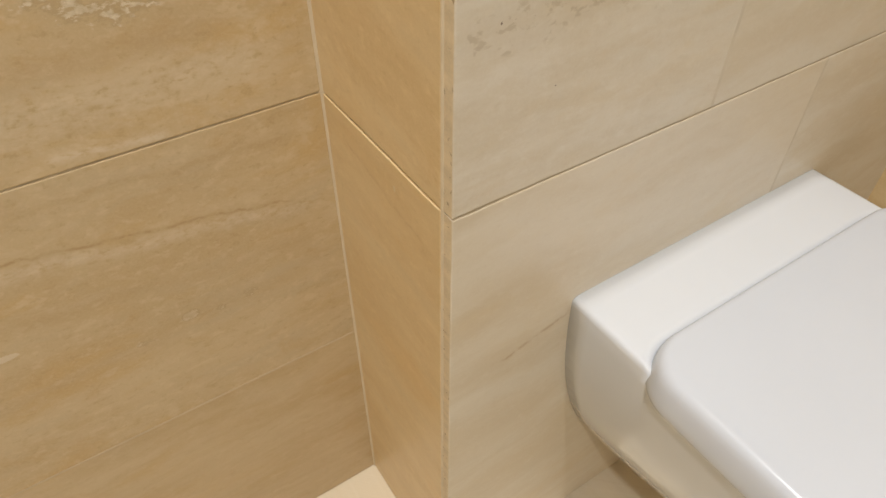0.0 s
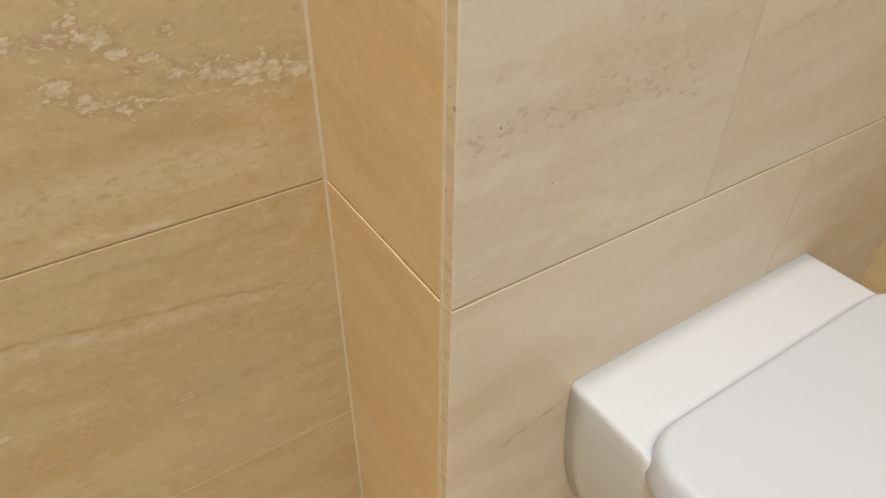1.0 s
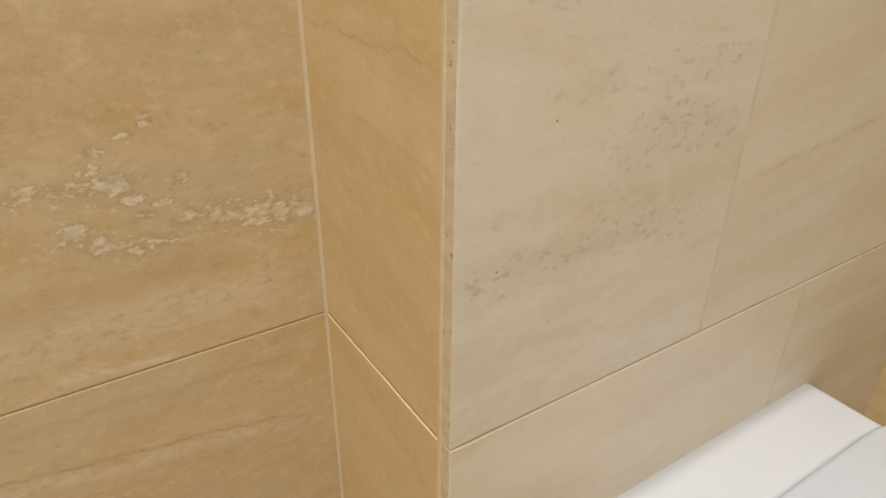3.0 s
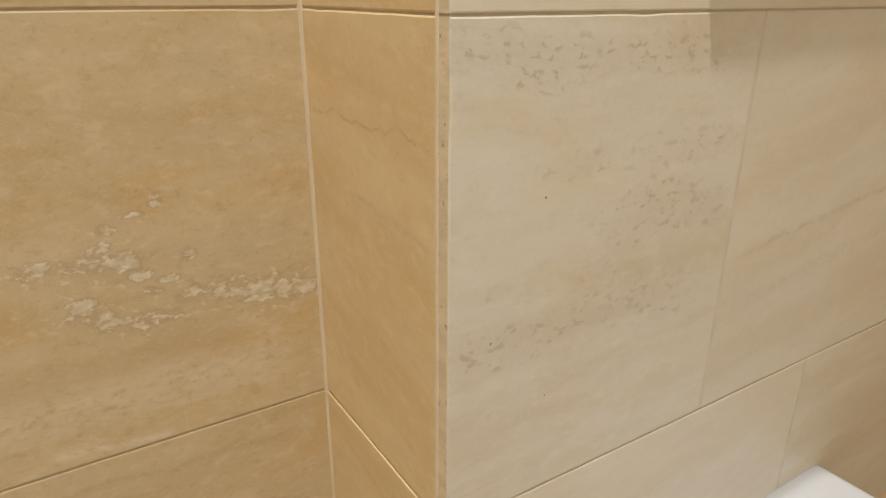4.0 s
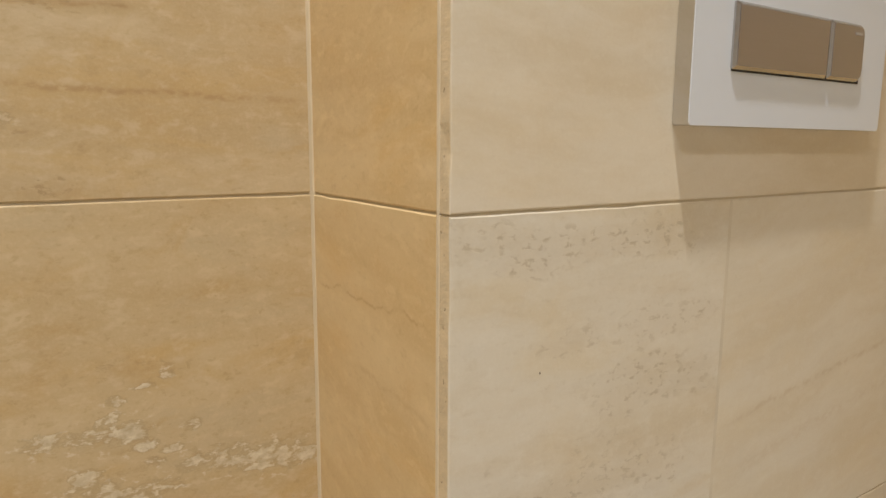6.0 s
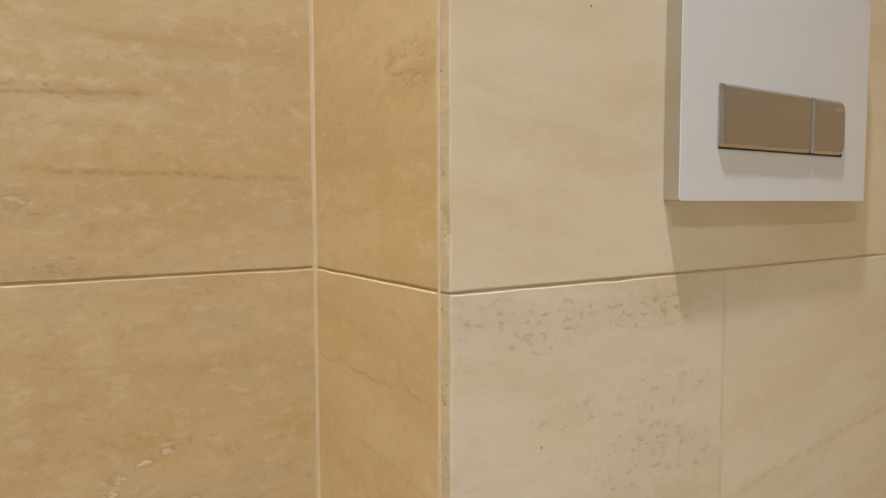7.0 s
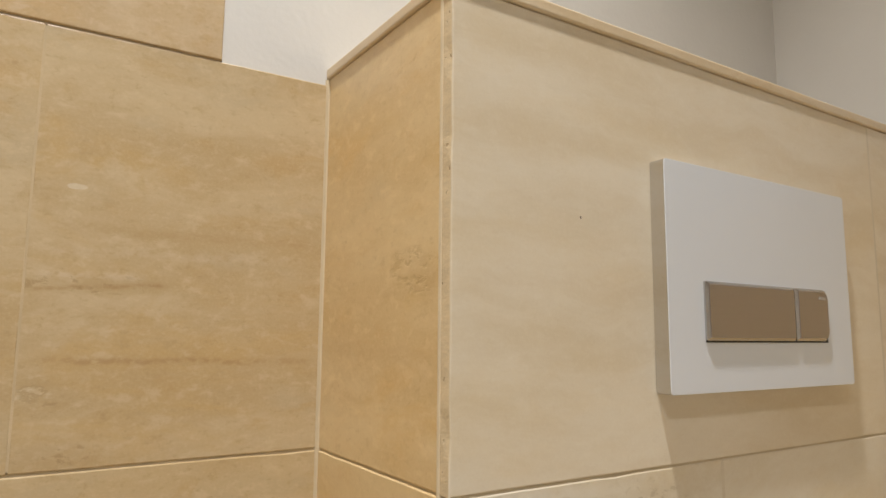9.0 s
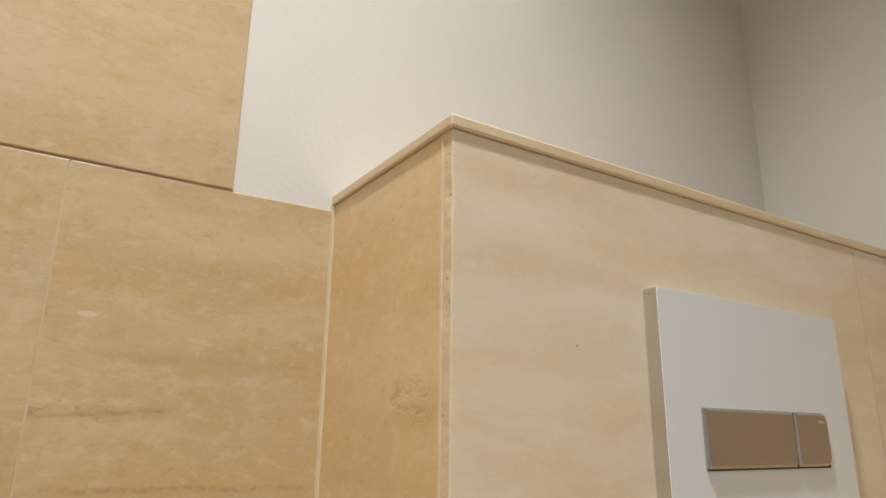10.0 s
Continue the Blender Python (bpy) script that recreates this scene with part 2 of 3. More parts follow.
steel = brushed("brushed_bronze_steel", (0.385, 0.377, 0.42), 0.27)
gap_shade = plain("gap_shade", (0.03, 0.03, 0.03), 0.7, 0.1)
mark_grey = plain("light_grey_print", (0.46, 0.44, 0.43), 0.5, 0.03)
edge_stone = raw_edge("sawn_travertine_edge", (0.715, 0.59, 0.40))


# ---- building helpers ----
def part(name, bm, material, parent=None, label=""):
    """Links a bmesh as one mesh object, under a thing where one is given."""
    bmesh.ops.recalc_face_normals(bm, faces=bm.faces)
    me = bpy.data.meshes.new(name)
    bm.to_mesh(me)
    bm.free()
    for m in material if isinstance(material, (list, tuple)) else [material]:
        me.materials.append(m)
    ob = new(name, me)
    if parent is not None:
        ob.parent = parent
    return tagged(ob, label)


def box(x0, x1, y0, y1, z0, z1, bevel=0.0, segments=2, smooth=False):
    bm = bmesh.new()
    bmesh.ops.create_cube(bm, size=1.0, matrix=Matrix.Translation(((x0 + x1) / 2, (y0 + y1) / 2, (z0 + z1) / 2)) @ Matrix.Diagonal((x1 - x0, y1 - y0, z1 - z0, 1)))
    if bevel:
        bmesh.ops.bevel(bm, geom=bm.edges[:], offset=bevel, segments=segments, affect="EDGES", profile=0.5)
    if smooth:
        for f in bm.faces:
            f.smooth = True
    return bm


def prism(outline, z0, z1, bevel=0.0, segments=2):
    """An outline in plan, drawn up from z0 to z1."""
    bm = bmesh.new()
    low = [bm.verts.new((x, y, z0)) for x, y in outline]
    high = [bm.verts.new((x, y, z1)) for x, y in outline]
    bm.faces.new(low)
    bm.faces.new(high)
    for i in range(len(low)):
        j = (i + 1) % len(low)
        bm.faces.new((low[i], low[j], high[j], high[i]))
    if bevel:
        bmesh.ops.recalc_face_normals(bm, faces=bm.faces)
        bmesh.ops.bevel(bm, geom=[e for e in bm.edges if e.calc_face_angle(0) > 0.3], offset=bevel, segments=segments, affect="EDGES", profile=0.5)
    return bm


def tile(parent, place, u0, u1, v0, v1, material, depth=0.010, arris=0.0010, sawn=None, proud=0.0, ease=(1.0, 1.0)):
    """One slab with eased edges. place(u, d, v) gives the point at u along, v up and d behind the face; sawn: material of the open end at u0."""
    bm = bmesh.new()
    rng = random.Random(round(1e4 * (u0 + 3 * v0 + 7 * u1)))
    nu, nv = max(2, min(24, round((u1 - u0) / 0.016))), max(2, min(20, round((v1 - v0) / 0.016)))
    rim = [(u0 + (u1 - u0) * i / nu, v0, 0, 1) for i in range(nu)] + [(u1, v0 + (v1 - v0) * i / nv, -1, 0) for i in range(nv)]
    rim += [(u1 - (u1 - u0) * i / nu, v1, 0, -1) for i in range(nu)] + [(u0, v1 - (v1 - v0) * i / nv, 1, 0) for i in range(nv)]
    corners = {0: (1, 1), nu: (-1, 1), nu + nv: (-1, -1), 2 * nu + nv: (1, -1)}
    wear = [rng.uniform(-0.00012, 0.00018) + (rng.uniform(0.0003, 0.0007) if rng.random() < 0.06 else 0.0) for _ in rim]
    rings = []
    for inset, d in ((0.0, depth), (0.0, arris), (arris * 0.3, arris * 0.32), (arris, 0.0)):
        ring = []
        for k, (u, v, du, dv) in enumerate(rim):
            du, dv = corners.get(k, (du, dv))
            off = inset + (max(0.0, wear[k]) if d == arris else wear[k] if d < arris else 0.0)
            ring.append(bm.verts.new(place(u + du * off * (ease[0] if du > 0 else ease[1]), d - proud, v + dv * off)))
        rings.append(ring)
    for a, b in zip(rings, rings[1:]):
        for i in range(len(rim)):
            j = (i + 1) % len(rim)
            f = bm.faces.new((a[i], a[j], b[j], b[i]))
            if sawn and i >= 2 * nu + nv and a is rings[0]:
                f.material_index = 1
    bm.faces.new(rings[0])
    bm.faces.new(rings[-1])
    return part("tile", bm, [material, sawn] if sawn else material, parent)


# ---- room shell ----
wall_north = tagged(part("wall_north", box(ROOM_X0 - 0.1, ROOM_X1 + 0.1, D + 0.009, D + 0.15, -0.1, CEIL), plaster), "white plastered wall, partly tiled in travertine", "wall", kind="structure")
wall_east = tagged(part("wall_east", box(ROOM_X1, ROOM_X1 + 0.12, ROOM_Y0 - 0.1, D + 0.03, -0.1, CEIL), plaster), "side wall tiled in travertine below white plaster", "wall", kind="structure")
# out-of-view wall, coloured beige to throw warm light on toilet and metal
tagged(part("wall_west", box(ROOM_X0 - 0.12, ROOM_X0, ROOM_Y0 - 0.1, D + 0.03, -0.1, CEIL), warm_bounce_paint), "plain unseen wall across the room, beige to bounce warm light", "wall", kind="structure")
tagged(part("wall_south", box(ROOM_X0, ROOM_X1, ROOM_Y0 - 0.12, ROOM_Y0, -0.1, CEIL), plaster), "plain white plastered wall behind", "wall", kind="structure")
tagged(part("ceiling", box(ROOM_X0 - 0.12, ROOM_X1 + 0.12, ROOM_Y0 - 0.12, D + 0.15, CEIL, CEIL + 0.12), plaster), "plain white plastered ceiling", "ceiling", kind="structure")
floor = tagged(part("floor", box(ROOM_X0 - 0.1, ROOM_X1 + 0.1, ROOM_Y0 - 0.1, D + 0.15, -0.12, FLOOR_Z - 0.0025), grout), "pale travertine tiled floor", "floor", kind="structure")
boxed_wall = tagged(part("boxed_wall", box(0.0095, ROOM_X1, 0.0095, D + 0.0018, FLOOR_Z, BOX_TOP - 0.001), grout), "half-height boxed-in wall clad in beige travertine", "wall", kind="structure")


# ---- toilet ----
def rounded_plan(half, back, front, corner, nose, steps=10):
    """Outline of a toilet lid: straight back with rounded corners, sides, and a full rounded nose; y runs forward to minus."""
    pts = []
    for i in range(steps + 1):
        a = math.pi / 2 * i / steps
        pts.append((half - corner + corner * math.sin(a), -back - corner + corner * math.cos(a)))
    for i in range(4 * steps + 1):
        a = math.pi * i / (4 * steps)
        c, s = math.cos(a), math.sin(a)
        pts.append((half * math.copysign(abs(c) ** 0.55, c), -(front - nose) - nose * abs(s) ** 0.75))
    for i in range(steps + 1):
        a = math.pi / 2 * (1 - i / steps)
        pts.append((-half + corner - corner * math.sin(a), -back - corner + corner * math.cos(a)))
    return pts


def shell(outline, rings, half, middle, ox):
    """Stacked rings of an outline, drawn in by an inset at each height."""
    bm = bmesh.new()
    loops = []
    for inset, z in rings:
        k = 1 - inset / half
        loops.append([bm.verts.new((ox + x * k, middle + (y - middle) * (1 - inset / abs(middle) * 0.75), z)) for x, y in outline])
    for a, b in zip(loops, loops[1:]):
        for i in range(len(a)):
            j = (i + 1) % len(a)
            bm.faces.new((a[i], a[j], b[j], b[i])).smooth = True
    bm.faces.new(loops[0])
    bm.faces.new(loops[-1]).smooth = True
    return bm


def build_toilet(ox, z_top):
    toilet = tagged(new("toilet"), "white wall-hung ceramic toilet with its lid closed, on the travertine wall", "toilet")
    toilet.location = (ox, 0, 0)
    half = 0.174
    # cross-section, from the middle of the top to the middle of the bottom: share of half-width, height
    section = [(0.0, 0.459), (0.5, 0.459), (0.74, 0.459), (0.8, 0.459), (0.86, 0.459), (0.9, 0.459), (0.945, 0.459), (0.972, 0.4587), (0.987, 0.4575), (0.9965, 0.455), (1.0, 0.451), (0.9995, 0.435), (0.997, 0.415), (0.991, 0.395), (0.982, 0.375), (0.969, 0.355), (0.951, 0.335),
               (0.928, 0.315), (0.899, 0.295), (0.863, 0.273), (0.815, 0.25), (0.755, 0.226), (0.68, 0.202), (0.585, 0.177), (0.475, 0.154), (0.35, 0.133), (0.19, 0.112), (0.0, 0.10)]
    stations = [0.0, 0.02, 0.045, 0.07, 0.0775, 0.079, 0.084, 0.12, 0.17, 0.22, 0.27, 0.32, 0.37, 0.41, 0.45, 0.48, 0.505, 0.525, 0.535]
    bm = bmesh.new()
    loops = []
    for s in stations:
        f = max(0.0, (s - 0.26) / 0.277)
        wide = max(0.03, (1 - f ** 2.6) ** 0.5)
        low = 0.10 + 0.27 * min(1, s / 0.54) ** 1.5
        drop = 0.0 if s < 0.0772 else 0.0015 if s < 0.0785 else 0.010 if s < 0.0795 else 0.026
        ring = []
        for side in (1, -1):
            for n, (k, z) in enumerate(section if side > 0 else section[-2:0:-1]):
                k *= 1 - 0.2 * max(0.0, 0.451 - z)
                t = (z - 0.10) / 0.359
                zz = low + (0.459 - low) * t
                zz = min(zz, 0.459 - drop)
                reach = max(0.0, k * half - 0.139)
                bend = (0.042 - math.sqrt(0.042 ** 2 - reach ** 2)) * max(0.0, 1 - abs(s - 0.0785) / 0.08)
                ring.append(bm.verts.new((side * k * half * wide, -s - bend, zz)))
        loops.append(ring)
    for a, b in zip(loops, loops[1:]):
        for i in range(len(a)):
            j = (i + 1) % len(a)
            bm.faces.new((a[i], a[j], b[j], b[i])).smooth = True
    bm.faces.new(loops[0])
    bm.faces.new(loops[-1])
    bm.transform(Matrix.Translation((0, 0, z_top - 0.459)))
    part("bowl", bm, ceramic, toilet, "glazed white ceramic bowl with flat back shelf")
    half_lid = 0.1855
    plan = rounded_plan(half_lid, 0.0795, 0.54, 0.042, 0.26)
    part("seat", shell(rounded_plan(0.182, 0.0815, 0.535, 0.042, 0.25), [(0.006, 0.436), (0.002, 0.438), (0.002, 0.4440)], 0.174, -0.3, 0), lid_plastic, toilet)
    part("lid", shell(plan, [(0.004, 0.4435), (0.0005, 0.4447), (0.0, 0.447), (0.0006, 0.454), (0.0016, 0.462), (0.0028, 0.468), (0.0042, 0.4722), (0.0062, 0.4752), (0.0088, 0.4771), (0.012, 0.4781), (0.018, 0.4786), (0.05, 0.479), (0.1, 0.4793)], half_lid, -0.3, 0), lid_plastic, toilet,
         "smooth white plastic lid with rounded corners")
    return toilet


build_toilet(0.3035, 0.4625)


# ---- flush plate ----
def rounded_slab(w, h, radius, y0, y1, edge):
    """A slab standing on the wall, with rounded corners and an eased front edge; y1 is the front."""
    bm = bmesh.new()
    loops = []
    for inset, y in ((0.0, y0), (0.0, y1 + edge), (edge * 0.3, y1 + edge * 0.3), (edge, y1)):
        ring = []
        for cx, cz, a0 in ((radius, radius, 180), (w - radius, radius, 270), (w - radius, h - radius, 0), (radius, h - radius, 90)):
            for i in range(7):
                t = radians(a0 + 15 * i)
                ring.append(bm.verts.new((cx + (radius - inset) * math.cos(t), y, cz + (radius - inset) * math.sin(t))))
        loops.append(ring)
    for a, b in zip(loops, loops[1:]):
        for i in range(len(a)):
            j = (i + 1) % len(a)
            bm.faces.new((a[i], a[j], b[j], b[i]))
    bm.faces.new(loops[0])
    bm.faces.new(loops[-1])
    return bm


def build_flush_plate(x0, x1, z0, z1):
    plate = tagged(new("flush_plate"), "white flush plate with two bronze-grey metal buttons on the tiles", "flush plate")
    plate.location = (x0, 0, z0)
    w, h = x1 - x0, z1 - z0
    part("frame", rounded_slab(w, h, 0.0028, -0.0004, -0.0126, 0.0002), bright_metal, plate, "polished metal surround")
    part("front_panel", rounded_slab(w, h, 0.003, -0.0126, -0.0132, 0.0002), plate_white, plate, "matt white front panel")
    # thin black slab, painted shade for the gaps beside and below the buttons
    part("button_gap_shade", box(0.0402, 0.2068, -0.0136, -0.0128, 0.0362, 0.0800), gap_shade, plate, "near-black slab that paints the shade round the buttons")

    def button(a, b, right_round):
        # rounded outline, with a chamfered chrome rim
        r = [0.001, 0.007 if right_round else 0.001]
        pts = []
        for cx, cz, rad, a0 in ((a + r[0], 0.0375 + r[0], r[0], 180), (b - r[1], 0.0375 + r[1], r[1], 270), (b - r[1], 0.081 - r[1], r[1], 0), (a + r[0], 0.081 - r[0], r[0], 90)):
            for i in range(6):
                t = radians(a0 + 90 * i / 5)
                pts.append((cx + rad * math.cos(t), cz + rad * math.sin(t)))
        mx, mz = (a + b) / 2, (0.0375 + 0.081) / 2

        def stack(levels):
            bm = bmesh.new()
            loops = []
            for inset, y in levels:
                kx, kz = 1 - inset / (abs(b - a) / 2), 1 - inset / 0.02175
                loops.append([bm.verts.new((mx + (x - mx) * kx, y, mz + (z - mz) * kz)) for x, z in pts])
            for p, q in zip(loops, loops[1:]):
                for i in range(len(p)):
                    j = (i + 1) % len(p)
                    bm.faces.new((p[i], p[j], q[j], q[i]))
            bm.faces.new(loops[0])
            bm.faces.new(loops[-1])
            return bm

        key = part("button", stack([(0.0, -0.0125), (0.0, -0.0146), (0.0020, -0.0165), (0.0026, -0.0165)]), rim_metal, plate, "metal button with bright chamfered rim")
        part("button_face", stack([(0.0022, -0.0162), (0.0022, -0.0166), (0.0025, -0.01675)]), steel, key, "brushed bronze-grey face")
        return key

    button(0.0395, 0.1550, False)
    small = button(0.1570, 0.2065, True)
    part("mark", box(0.1905, 0.2, -0.01715, -0.0168, 0.0725, 0.0745), mark_grey, small, "small light printed mark")
    return plate


build_flush_plate(0.174, 0.4215, 0.9745, 1.1425)


# ---- ceiling lamps: fixtures for the inferred key and the added fill ----
glow = bpy.data.materials.new("lamp_glow")
glow.use_nodes = True
glow.node_tree.nodes["Principled BSDF"].inputs["Emission Color"].default_value = (1, 0.9, 0.75, 1)
glow.node_tree.nodes["Principled BSDF"].inputs["Emission Strength"].default_value = 6.0
for lx, ly, *_ in LAMPS:
    lamp = tagged(new("assumed_downlight"), "small round recessed chrome ceiling downlight, lit, added out of view", "ceiling lamp", "downlights in the ceiling")
    lamp.location = (lx, ly, CEIL)
    bm = bmesh.new()
    loops = [[bm.verts.new((r * math.cos(2 * math.pi * i / 32), r * math.sin(2 * math.pi * i / 32), z)) for i in range(32)] for r, z in ((0.042, -0.0005), (0.041, -0.004), (0.034, -0.005), (0.031, -0.002))]
    for a, b in zip(loops, loops[1:]):
        for i in range(32):
            bm.faces.new((a[i], a[(i + 1) % 32], b[(i + 1) % 32], b[i])).smooth = True
    part("ring", bm, chrome, lamp)
    bm = bmesh.new()
    bmesh.ops.create_circle(bm, cap_ends=True, segments=32, radius=0.031, matrix=Matrix.Translation((0, 0, -0.0022)))
    part("lens", bm, glow, lamp)


# ---- cladding ----
def on_front(u, d, v):
    return (u, d, v)


def on_north(u, d, v):
    return (u, D + d, v)


def on_side(u, d, v):
    return (d, u, v)


def on_east(u, d, v):
    return (ROOM_X1 - 0.008 + d, u, v)


def on_floor(u, d, v):
    return (u, v, FLOOR_Z - d)


J = 0.0007          # half a joint
# joints
part("grout", box(0.0009, ROOM_X1, 0.0009, 0.0098, FLOOR_Z, BOX_TOP - 0.0015), grout, boxed_wall)
part("grout", box(0.0009, 0.0094, 0.0105, D, FLOOR_Z, BOX_TOP - 0.0015), grout, boxed_wall)
part("grout", box(ROOM_X0, -0.0005, D + 0.0011, D + 0.0092, FLOOR_Z, TOP - 0.0035), grout, wall_north)
part("grout", box(ROOM_X0, -0.0905, D + 0.0007, D + 0.0092, TOP - 0.0036, CEIL - 0.003), grout, wall_north)
part("grout", box(ROOM_X0, -0.003, D - 0.0002, D + 0.004, H - 0.0011, H + 0.0011), light_joint, wall_north)
# sealed corners
part("silicone_joint", prism([(-0.0030, D + 0.001), (-0.0022, D - 0.0008), (-0.0010, D - 0.0022), (0.001, D - 0.0027), (0.002, D + 0.001)], FLOOR_Z, BOX_TOP - 0.001), silicone, boxed_wall, "cream sealant bead in the corner")
part("silicone_joint", prism([(-0.0003, 0.0100), (-0.0009, 0.0115), (-0.0003, 0.0130), (0.003, 0.0130), (0.003, 0.0100)], FLOOR_Z, BOX_TOP - 0.001), pale_bead, boxed_wall, "cream grout bead beside the sawn edge")

ROWS = [(FLOOR_Z + 0.001, H), (H, 2 * H), (2 * H, 3 * H), (3 * H, TOP)]

# front slabs: paler base, the light on this face put into the colour
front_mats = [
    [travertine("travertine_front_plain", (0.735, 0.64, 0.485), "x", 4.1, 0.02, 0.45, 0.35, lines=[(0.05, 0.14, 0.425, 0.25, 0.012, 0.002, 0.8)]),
     travertine("travertine_front_plain_end", CREAM_LIFTED, "x", 5.2, 0.0, 0.6, 0.4)],
    [travertine("travertine_front_pitted", CREAM_LIFTED, "x", 6.4, 0.0, 0.55, 0.5, pits=0.7, pit_zones=[(0.11, 0.903, 0.18, 0.020), (0.06, 0.74, 0.08, 0.02), (0.13, 0.845, 0.1, 0.02), (0.11, 0.745, 0.13, 0.04), (0.17, 0.80, 0.09, 0.03)],
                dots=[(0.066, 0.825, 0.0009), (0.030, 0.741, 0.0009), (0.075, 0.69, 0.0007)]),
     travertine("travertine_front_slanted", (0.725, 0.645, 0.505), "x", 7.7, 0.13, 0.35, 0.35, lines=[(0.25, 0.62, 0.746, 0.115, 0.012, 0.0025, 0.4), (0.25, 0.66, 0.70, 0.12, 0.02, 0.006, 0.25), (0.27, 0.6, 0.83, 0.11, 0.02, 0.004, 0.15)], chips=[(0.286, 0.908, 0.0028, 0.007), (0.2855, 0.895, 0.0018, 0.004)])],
    [travertine("travertine_front_top", PALE_LIFTED, "x", 8.3, 0.0, 0.5, 0.3, lines=[(0.0, 0.2, 1.05, -0.03, 0.012, 0.006, 0.12), (0.02, 0.2, 1.035, -0.03, 0.012, 0.004, -0.25)], dots=[(0.104, 1.0935, 0.0010)]),
     travertine("travertine_front_top_end", PALE_LIFTED, "x", 9.1, 0.0, 0.7, 0.4)],
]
BOXED_ROWS = [(ROWS[0][0], ROWS[1][1]), ROWS[2], (ROWS[3][0], BOX_TOP)]
front_joints = [0.400, 0.246, 0.507]
for (v0, v1), cut, mats in zip(BOXED_ROWS, front_joints, front_mats):
    last = v1 == BOX_TOP
    tile(boxed_wall, on_front, 0.0, cut - J * 0.5, v0 + J, v1 - (0.0006 if last else J), mats[0], sawn=edge_stone, proud=0.0, ease=(1.0, 0.25))
    part("grout", box(cut - 0.002, cut + 0.0015, -0.00005, 0.004, v0 + 0.0025, v1 - 0.0025), pale_grout, boxed_wall)
    tile(boxed_wall, on_front, cut + J * 0.5, ROOM_X1 - 0.001, v0 + J, v1 - (0.0006 if last else J), mats[1], proud=0.0, ease=(0.25, 1.0))

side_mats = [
    travertine("travertine_side_low", HONEY_LIFTED, "y", 12.2, 0.0, 0.3, 0.7, lines=[(0.03, 0.16, 0.565, 0.2, 0.02, 0.0015, 0.35)], chips=[(0.075, 0.592, 0.002, 0.003)]),
    travertine("travertine_side_middle", HONEY_LIFTED, "y", 13.1, 0.15, 0.45, 0.8, lines=[(0.012, 0.19, 0.858, 0.0, 0.03, 0.0010, 0.55), (0.012, 0.12, 0.80, 0.1, 0.03, 0.002, 0.3), (0.03, 0.15, 0.70, 0.2, 0.03, 0.003, 0.25)]),
    travertine("travertine_side_top", HONEY_LIFTED, "y", 14.5, 0.0, 0.6, 1.0, pits=0.5, pit_zones=[(0.03, 1.048, 0.05, 0.02)], lines=[(0.012, 0.09, 1.05, -0.15, 0.03, 0.004, 0.3), (0.012, 0.19, 1.0, 0.02, 0.02, 0.006, 0.3)]),
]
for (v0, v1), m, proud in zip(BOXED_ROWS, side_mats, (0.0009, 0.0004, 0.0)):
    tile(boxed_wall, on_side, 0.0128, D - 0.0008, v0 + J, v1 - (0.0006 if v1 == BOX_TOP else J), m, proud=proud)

BLOBS = [(-0.190, 0.767, 0.0105, 0.0050), (-0.174, 0.764, 0.0115, 0.0048), (-0.158, 0.768, 0.0080, 0.0055), (-0.142, 0.762, 0.0105, 0.0085), (-0.150, 0.775, 0.0070, 0.0040),
         (-0.131, 0.752, 0.0070, 0.0040), (-0.170, 0.736, 0.0095, 0.0060), (-0.158, 0.727, 0.0105, 0.0048), (-0.147, 0.719, 0.0115, 0.0045), (-0.131, 0.716, 0.0115, 0.0062), (-0.117, 0.718, 0.0080, 0.0045),
         (-0.092, 0.730, 0.0140, 0.0052), (-0.076, 0.728, 0.0160, 0.0080), (-0.060, 0.723, 0.0150, 0.0060), (-0.042, 0.721, 0.0170, 0.0085), (-0.026, 0.718, 0.0165, 0.0078), (-0.012, 0.716, 0.0120, 0.0055),
         (-0.097, 0.760, 0.0050, 0.0034), (-0.112, 0.745, 0.0070, 0.0028), (-0.112, 0.801, 0.0045, 0.0028), (-0.127, 0.795, 0.0060, 0.0024), (-0.146, 0.787, 0.0045, 0.0030), (-0.123, 0.738, 0.0060, 0.0028)]
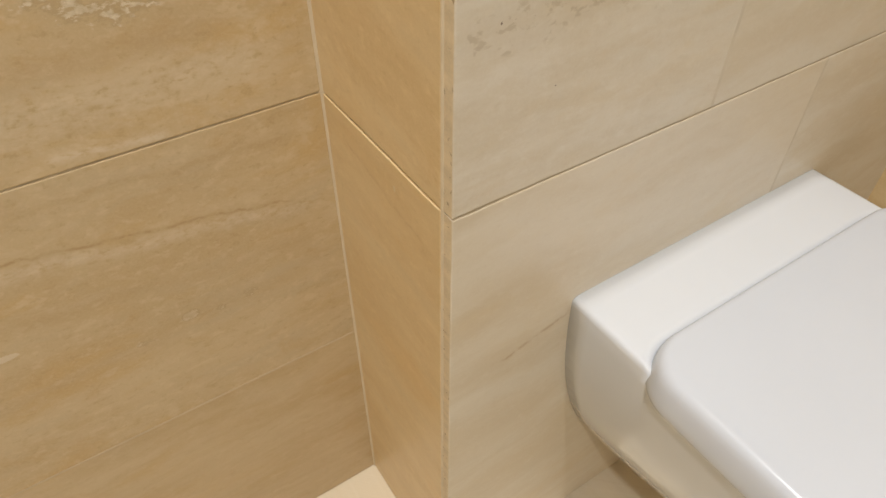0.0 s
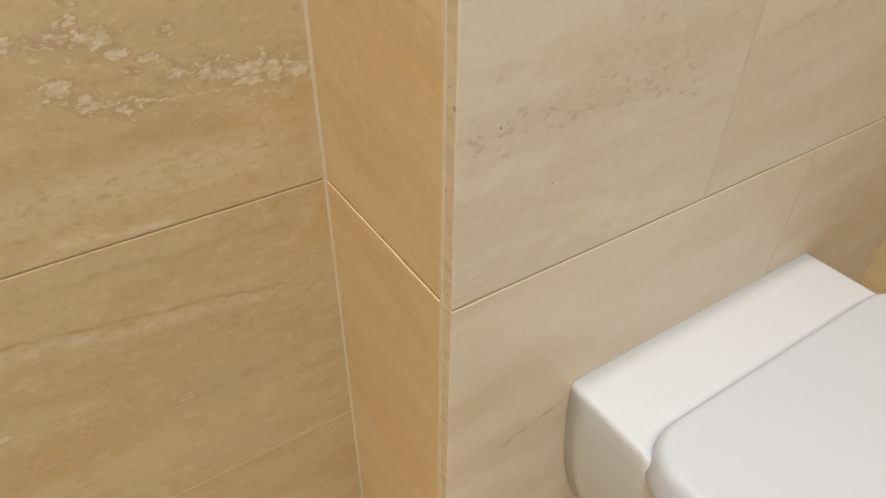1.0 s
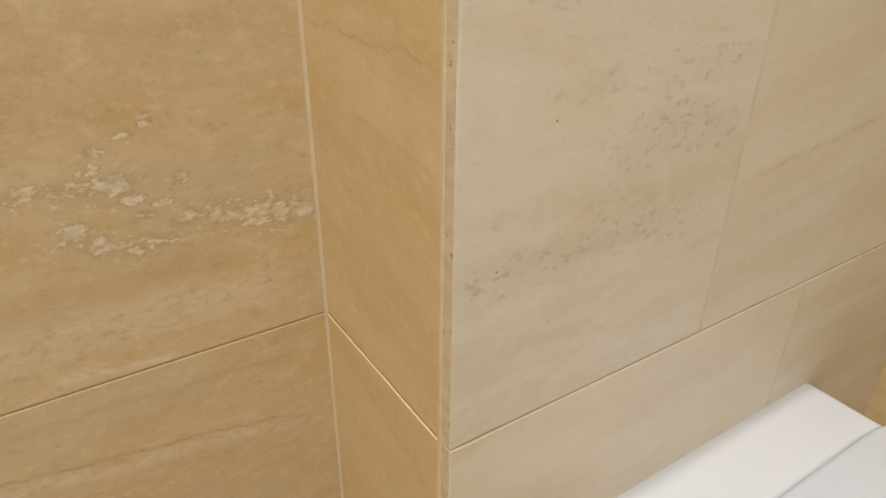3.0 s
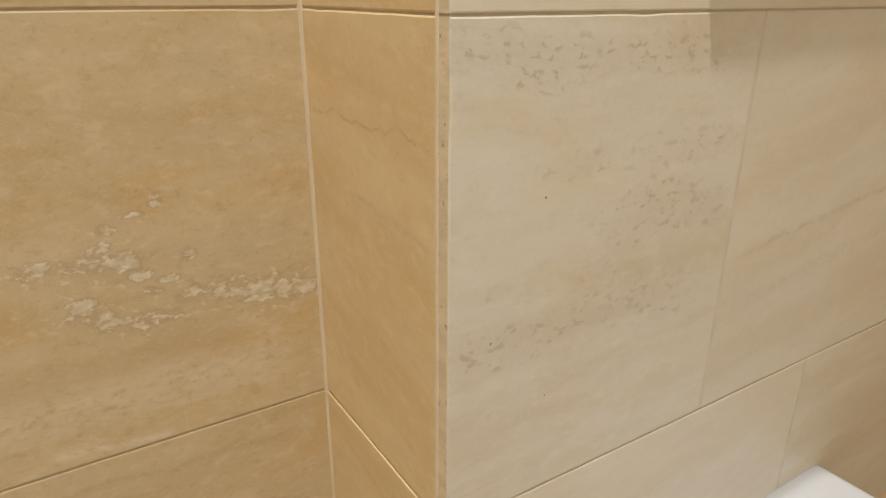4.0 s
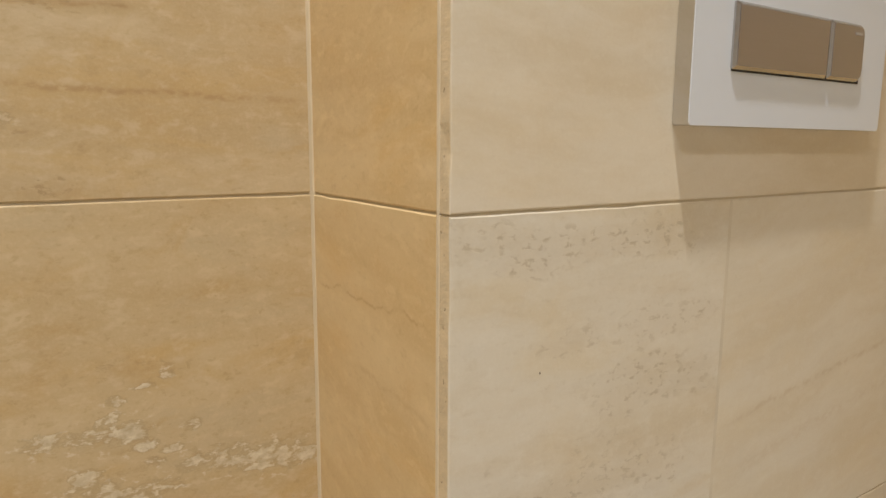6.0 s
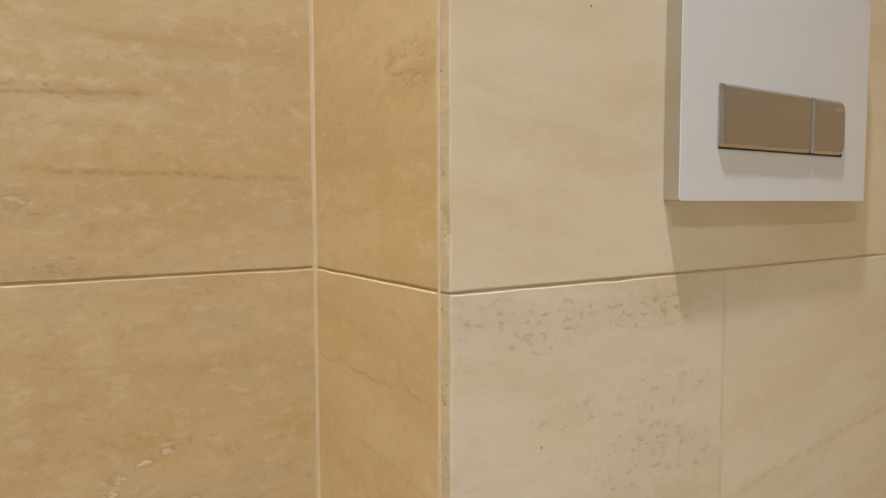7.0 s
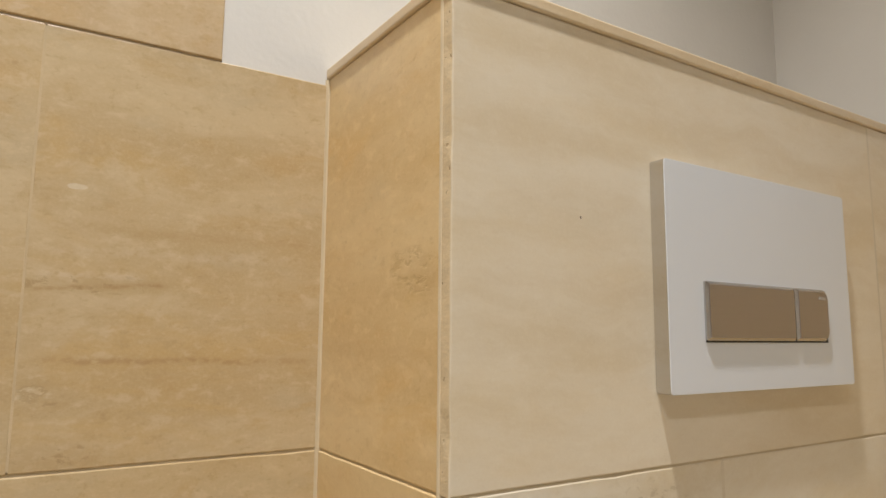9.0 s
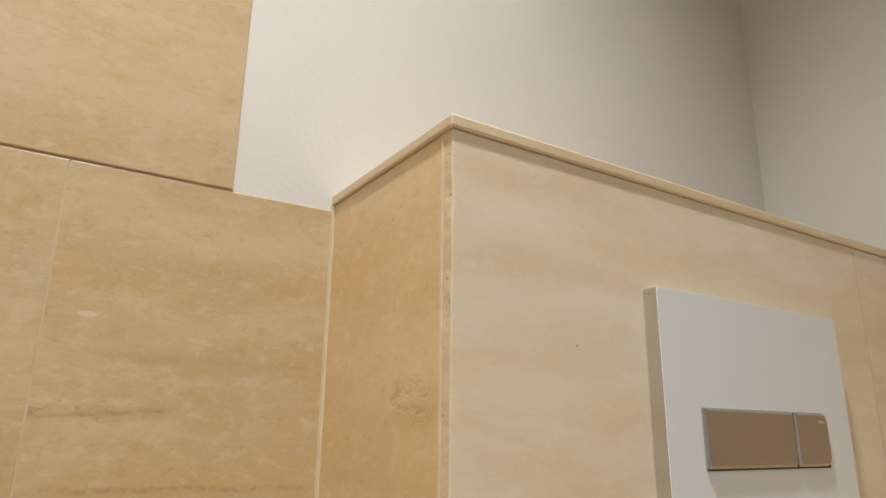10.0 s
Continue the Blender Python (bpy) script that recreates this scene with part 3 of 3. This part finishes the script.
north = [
    (0, -0.61, -0.001, travertine("travertine_wall_floor", OCHRE_DIMMED, "x", 21.0, 0.0, 0.8, 0.6)),
    (0, ROOM_X0, -0.613, travertine("travertine_wall_floor_end", OCHRE_DIMMED, "x", 22.0)),
    (1, -0.61, -0.001, travertine("travertine_wall_low", OCHRE_DIMMED, "x", 23.7, 0.02, 0.45, 1.2, lines=[(-0.34, -0.03, 0.571, -0.165, 0.02, 0.0014, 0.8), (-0.34, 0.0, 0.561, -0.16, 0.02, 0.006, -0.25), (-0.26, -0.02, 0.598, -0.06, 0.02, 0.003, 0.35), (-0.3, -0.02, 0.50, -0.12, 0.03, 0.006, 0.25), (-0.35, 0.0, 0.41, 0.1, 0.03, 0.01, 0.2)], chips=[(-0.297, 0.472, 0.010, 0.0035)], patches=[(-0.101, 0.435, 0.006, 0.004), (-0.156, 0.437, 0.006, 0.004), (-0.2, 0.425, 0.005, 0.003), (-0.13, 0.43, 0.004, 0.003)], filled=0.3)),
    (1, ROOM_X0, -0.613, travertine("travertine_wall_low_end", OCHRE_DIMMED, "x", 24.1)),
    (2, -0.61, -0.001, travertine("travertine_wall_veined", OCHRE_DIMMED, "x", 25.9, 0.0, 0.3, 1.35, patches=BLOBS, pits=0.35, pit_zones=[(-0.15, 0.806, 0.05, 0.012), (-0.022, 0.80, 0.03, 0.012), (-0.12, 0.752, 0.09, 0.02)], lines=[(-0.21, -0.12, 0.6285, -0.09, 0.006, 0.003, -0.4), (-0.3, -0.02, 0.66, 0.0, 0.02, 0.016, -0.22), (-0.3, -0.05, 0.69, 0.0, 0.02, 0.008, 0.3)])),
    (2, ROOM_X0, -0.613, travertine("travertine_wall_veined_end", OCHRE_DIMMED, "x", 26.0)),
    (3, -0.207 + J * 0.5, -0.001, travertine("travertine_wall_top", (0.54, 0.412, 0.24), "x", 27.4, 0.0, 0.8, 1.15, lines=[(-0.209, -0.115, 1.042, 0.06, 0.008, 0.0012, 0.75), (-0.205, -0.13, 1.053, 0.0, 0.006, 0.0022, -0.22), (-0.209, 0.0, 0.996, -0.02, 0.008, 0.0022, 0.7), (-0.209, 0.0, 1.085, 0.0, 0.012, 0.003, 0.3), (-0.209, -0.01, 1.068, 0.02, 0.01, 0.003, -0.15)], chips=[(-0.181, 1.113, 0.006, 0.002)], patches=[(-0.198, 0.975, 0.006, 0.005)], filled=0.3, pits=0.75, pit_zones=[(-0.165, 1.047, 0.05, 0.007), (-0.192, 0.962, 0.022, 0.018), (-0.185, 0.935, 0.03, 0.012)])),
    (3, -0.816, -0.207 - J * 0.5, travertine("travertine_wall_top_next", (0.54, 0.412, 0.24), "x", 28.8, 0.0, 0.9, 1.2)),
    (3, ROOM_X0, -0.819, travertine("travertine_wall_top_end", OCHRE_DIMMED, "x", 29.0)),
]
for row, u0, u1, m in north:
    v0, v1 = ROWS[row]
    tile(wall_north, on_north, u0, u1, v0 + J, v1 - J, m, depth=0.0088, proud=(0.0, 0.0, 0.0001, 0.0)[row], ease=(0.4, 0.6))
part("grout", box(-0.2078, -0.2062, D - 0.00012, D + 0.004, 3 * H + 0.0025, TOP - 0.0025), light_joint, wall_north)
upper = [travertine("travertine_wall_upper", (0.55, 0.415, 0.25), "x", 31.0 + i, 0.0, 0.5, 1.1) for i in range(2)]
z = TOP
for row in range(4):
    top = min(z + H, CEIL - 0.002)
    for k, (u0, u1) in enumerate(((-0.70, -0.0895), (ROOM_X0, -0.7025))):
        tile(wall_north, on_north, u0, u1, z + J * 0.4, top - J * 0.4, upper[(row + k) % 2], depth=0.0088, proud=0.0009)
    z = top

# plaster coat above the boxed wall
part("plaster_coat", box(-0.0892, ROOM_X1 + 0.01, D + 0.0022, D + 0.0096, TOP - 0.0004, CEIL), plaster, wall_north)

# side wall beside the toilet
east_mats = [travertine("travertine_side_wall", HONEY_LIFTED, "y", 61.0 + i, 0.0, 0.6, 0.5) for i in range(2)]
for k, (v0, v1) in enumerate(ROWS):
    cut = -0.42 if k % 2 else -0.62
    tile(wall_east, on_east, cut + J, 0.0005, v0 + J, v1 - J, east_mats[k % 2], depth=0.0078)
    tile(wall_east, on_east, cut - 0.61, cut - J, v0 + J, v1 - J, east_mats[(k + 1) % 2], depth=0.0078)
part("grout", box(ROOM_X1 - 0.0068, ROOM_X1 - 0.0002, -1.03, -0.001, FLOOR_Z, TOP - 0.002), grout, wall_east)

# slab on the ledge
ledge = travertine("travertine_ledge", (0.68, 0.555, 0.38), "x", 41.0, 0.0, 0.6, 0.5, rough=0.4)
part("ledge_slab", box(-0.0022, ROOM_X1 - 0.001, -0.0022, D + 0.0020, BOX_TOP - 0.0004, BOX_TOP + 0.0088, 0.0016, 3), ledge, boxed_wall, "thin projecting travertine ledge slab")

# floor
floor_mats = [travertine("travertine_floor", (0.74, 0.64, 0.475), "x", 51.0 + i, 0.0, 0.5, 0.4) for i in range(2)]
v = D + 0.004
row = 0
while v > ROOM_Y0:
    v0 = max(v - 0.302, ROOM_Y0)
    u = ROOM_X1 - (0.3 if row % 2 else 0.0)
    edges = [ROOM_X1] + ([u] if row % 2 else [])
    while edges[-1] > ROOM_X0 + 0.01:
        edges.append(max(edges[-1] - 0.605, ROOM_X0))
    for k, (b, a) in enumerate(zip(edges, edges[1:])):
        tile(floor, on_floor, a + J, b - J, v0 + J, v - J, floor_mats[(k + row) % 2], depth=0.009)
    v, row = v0, row + 1
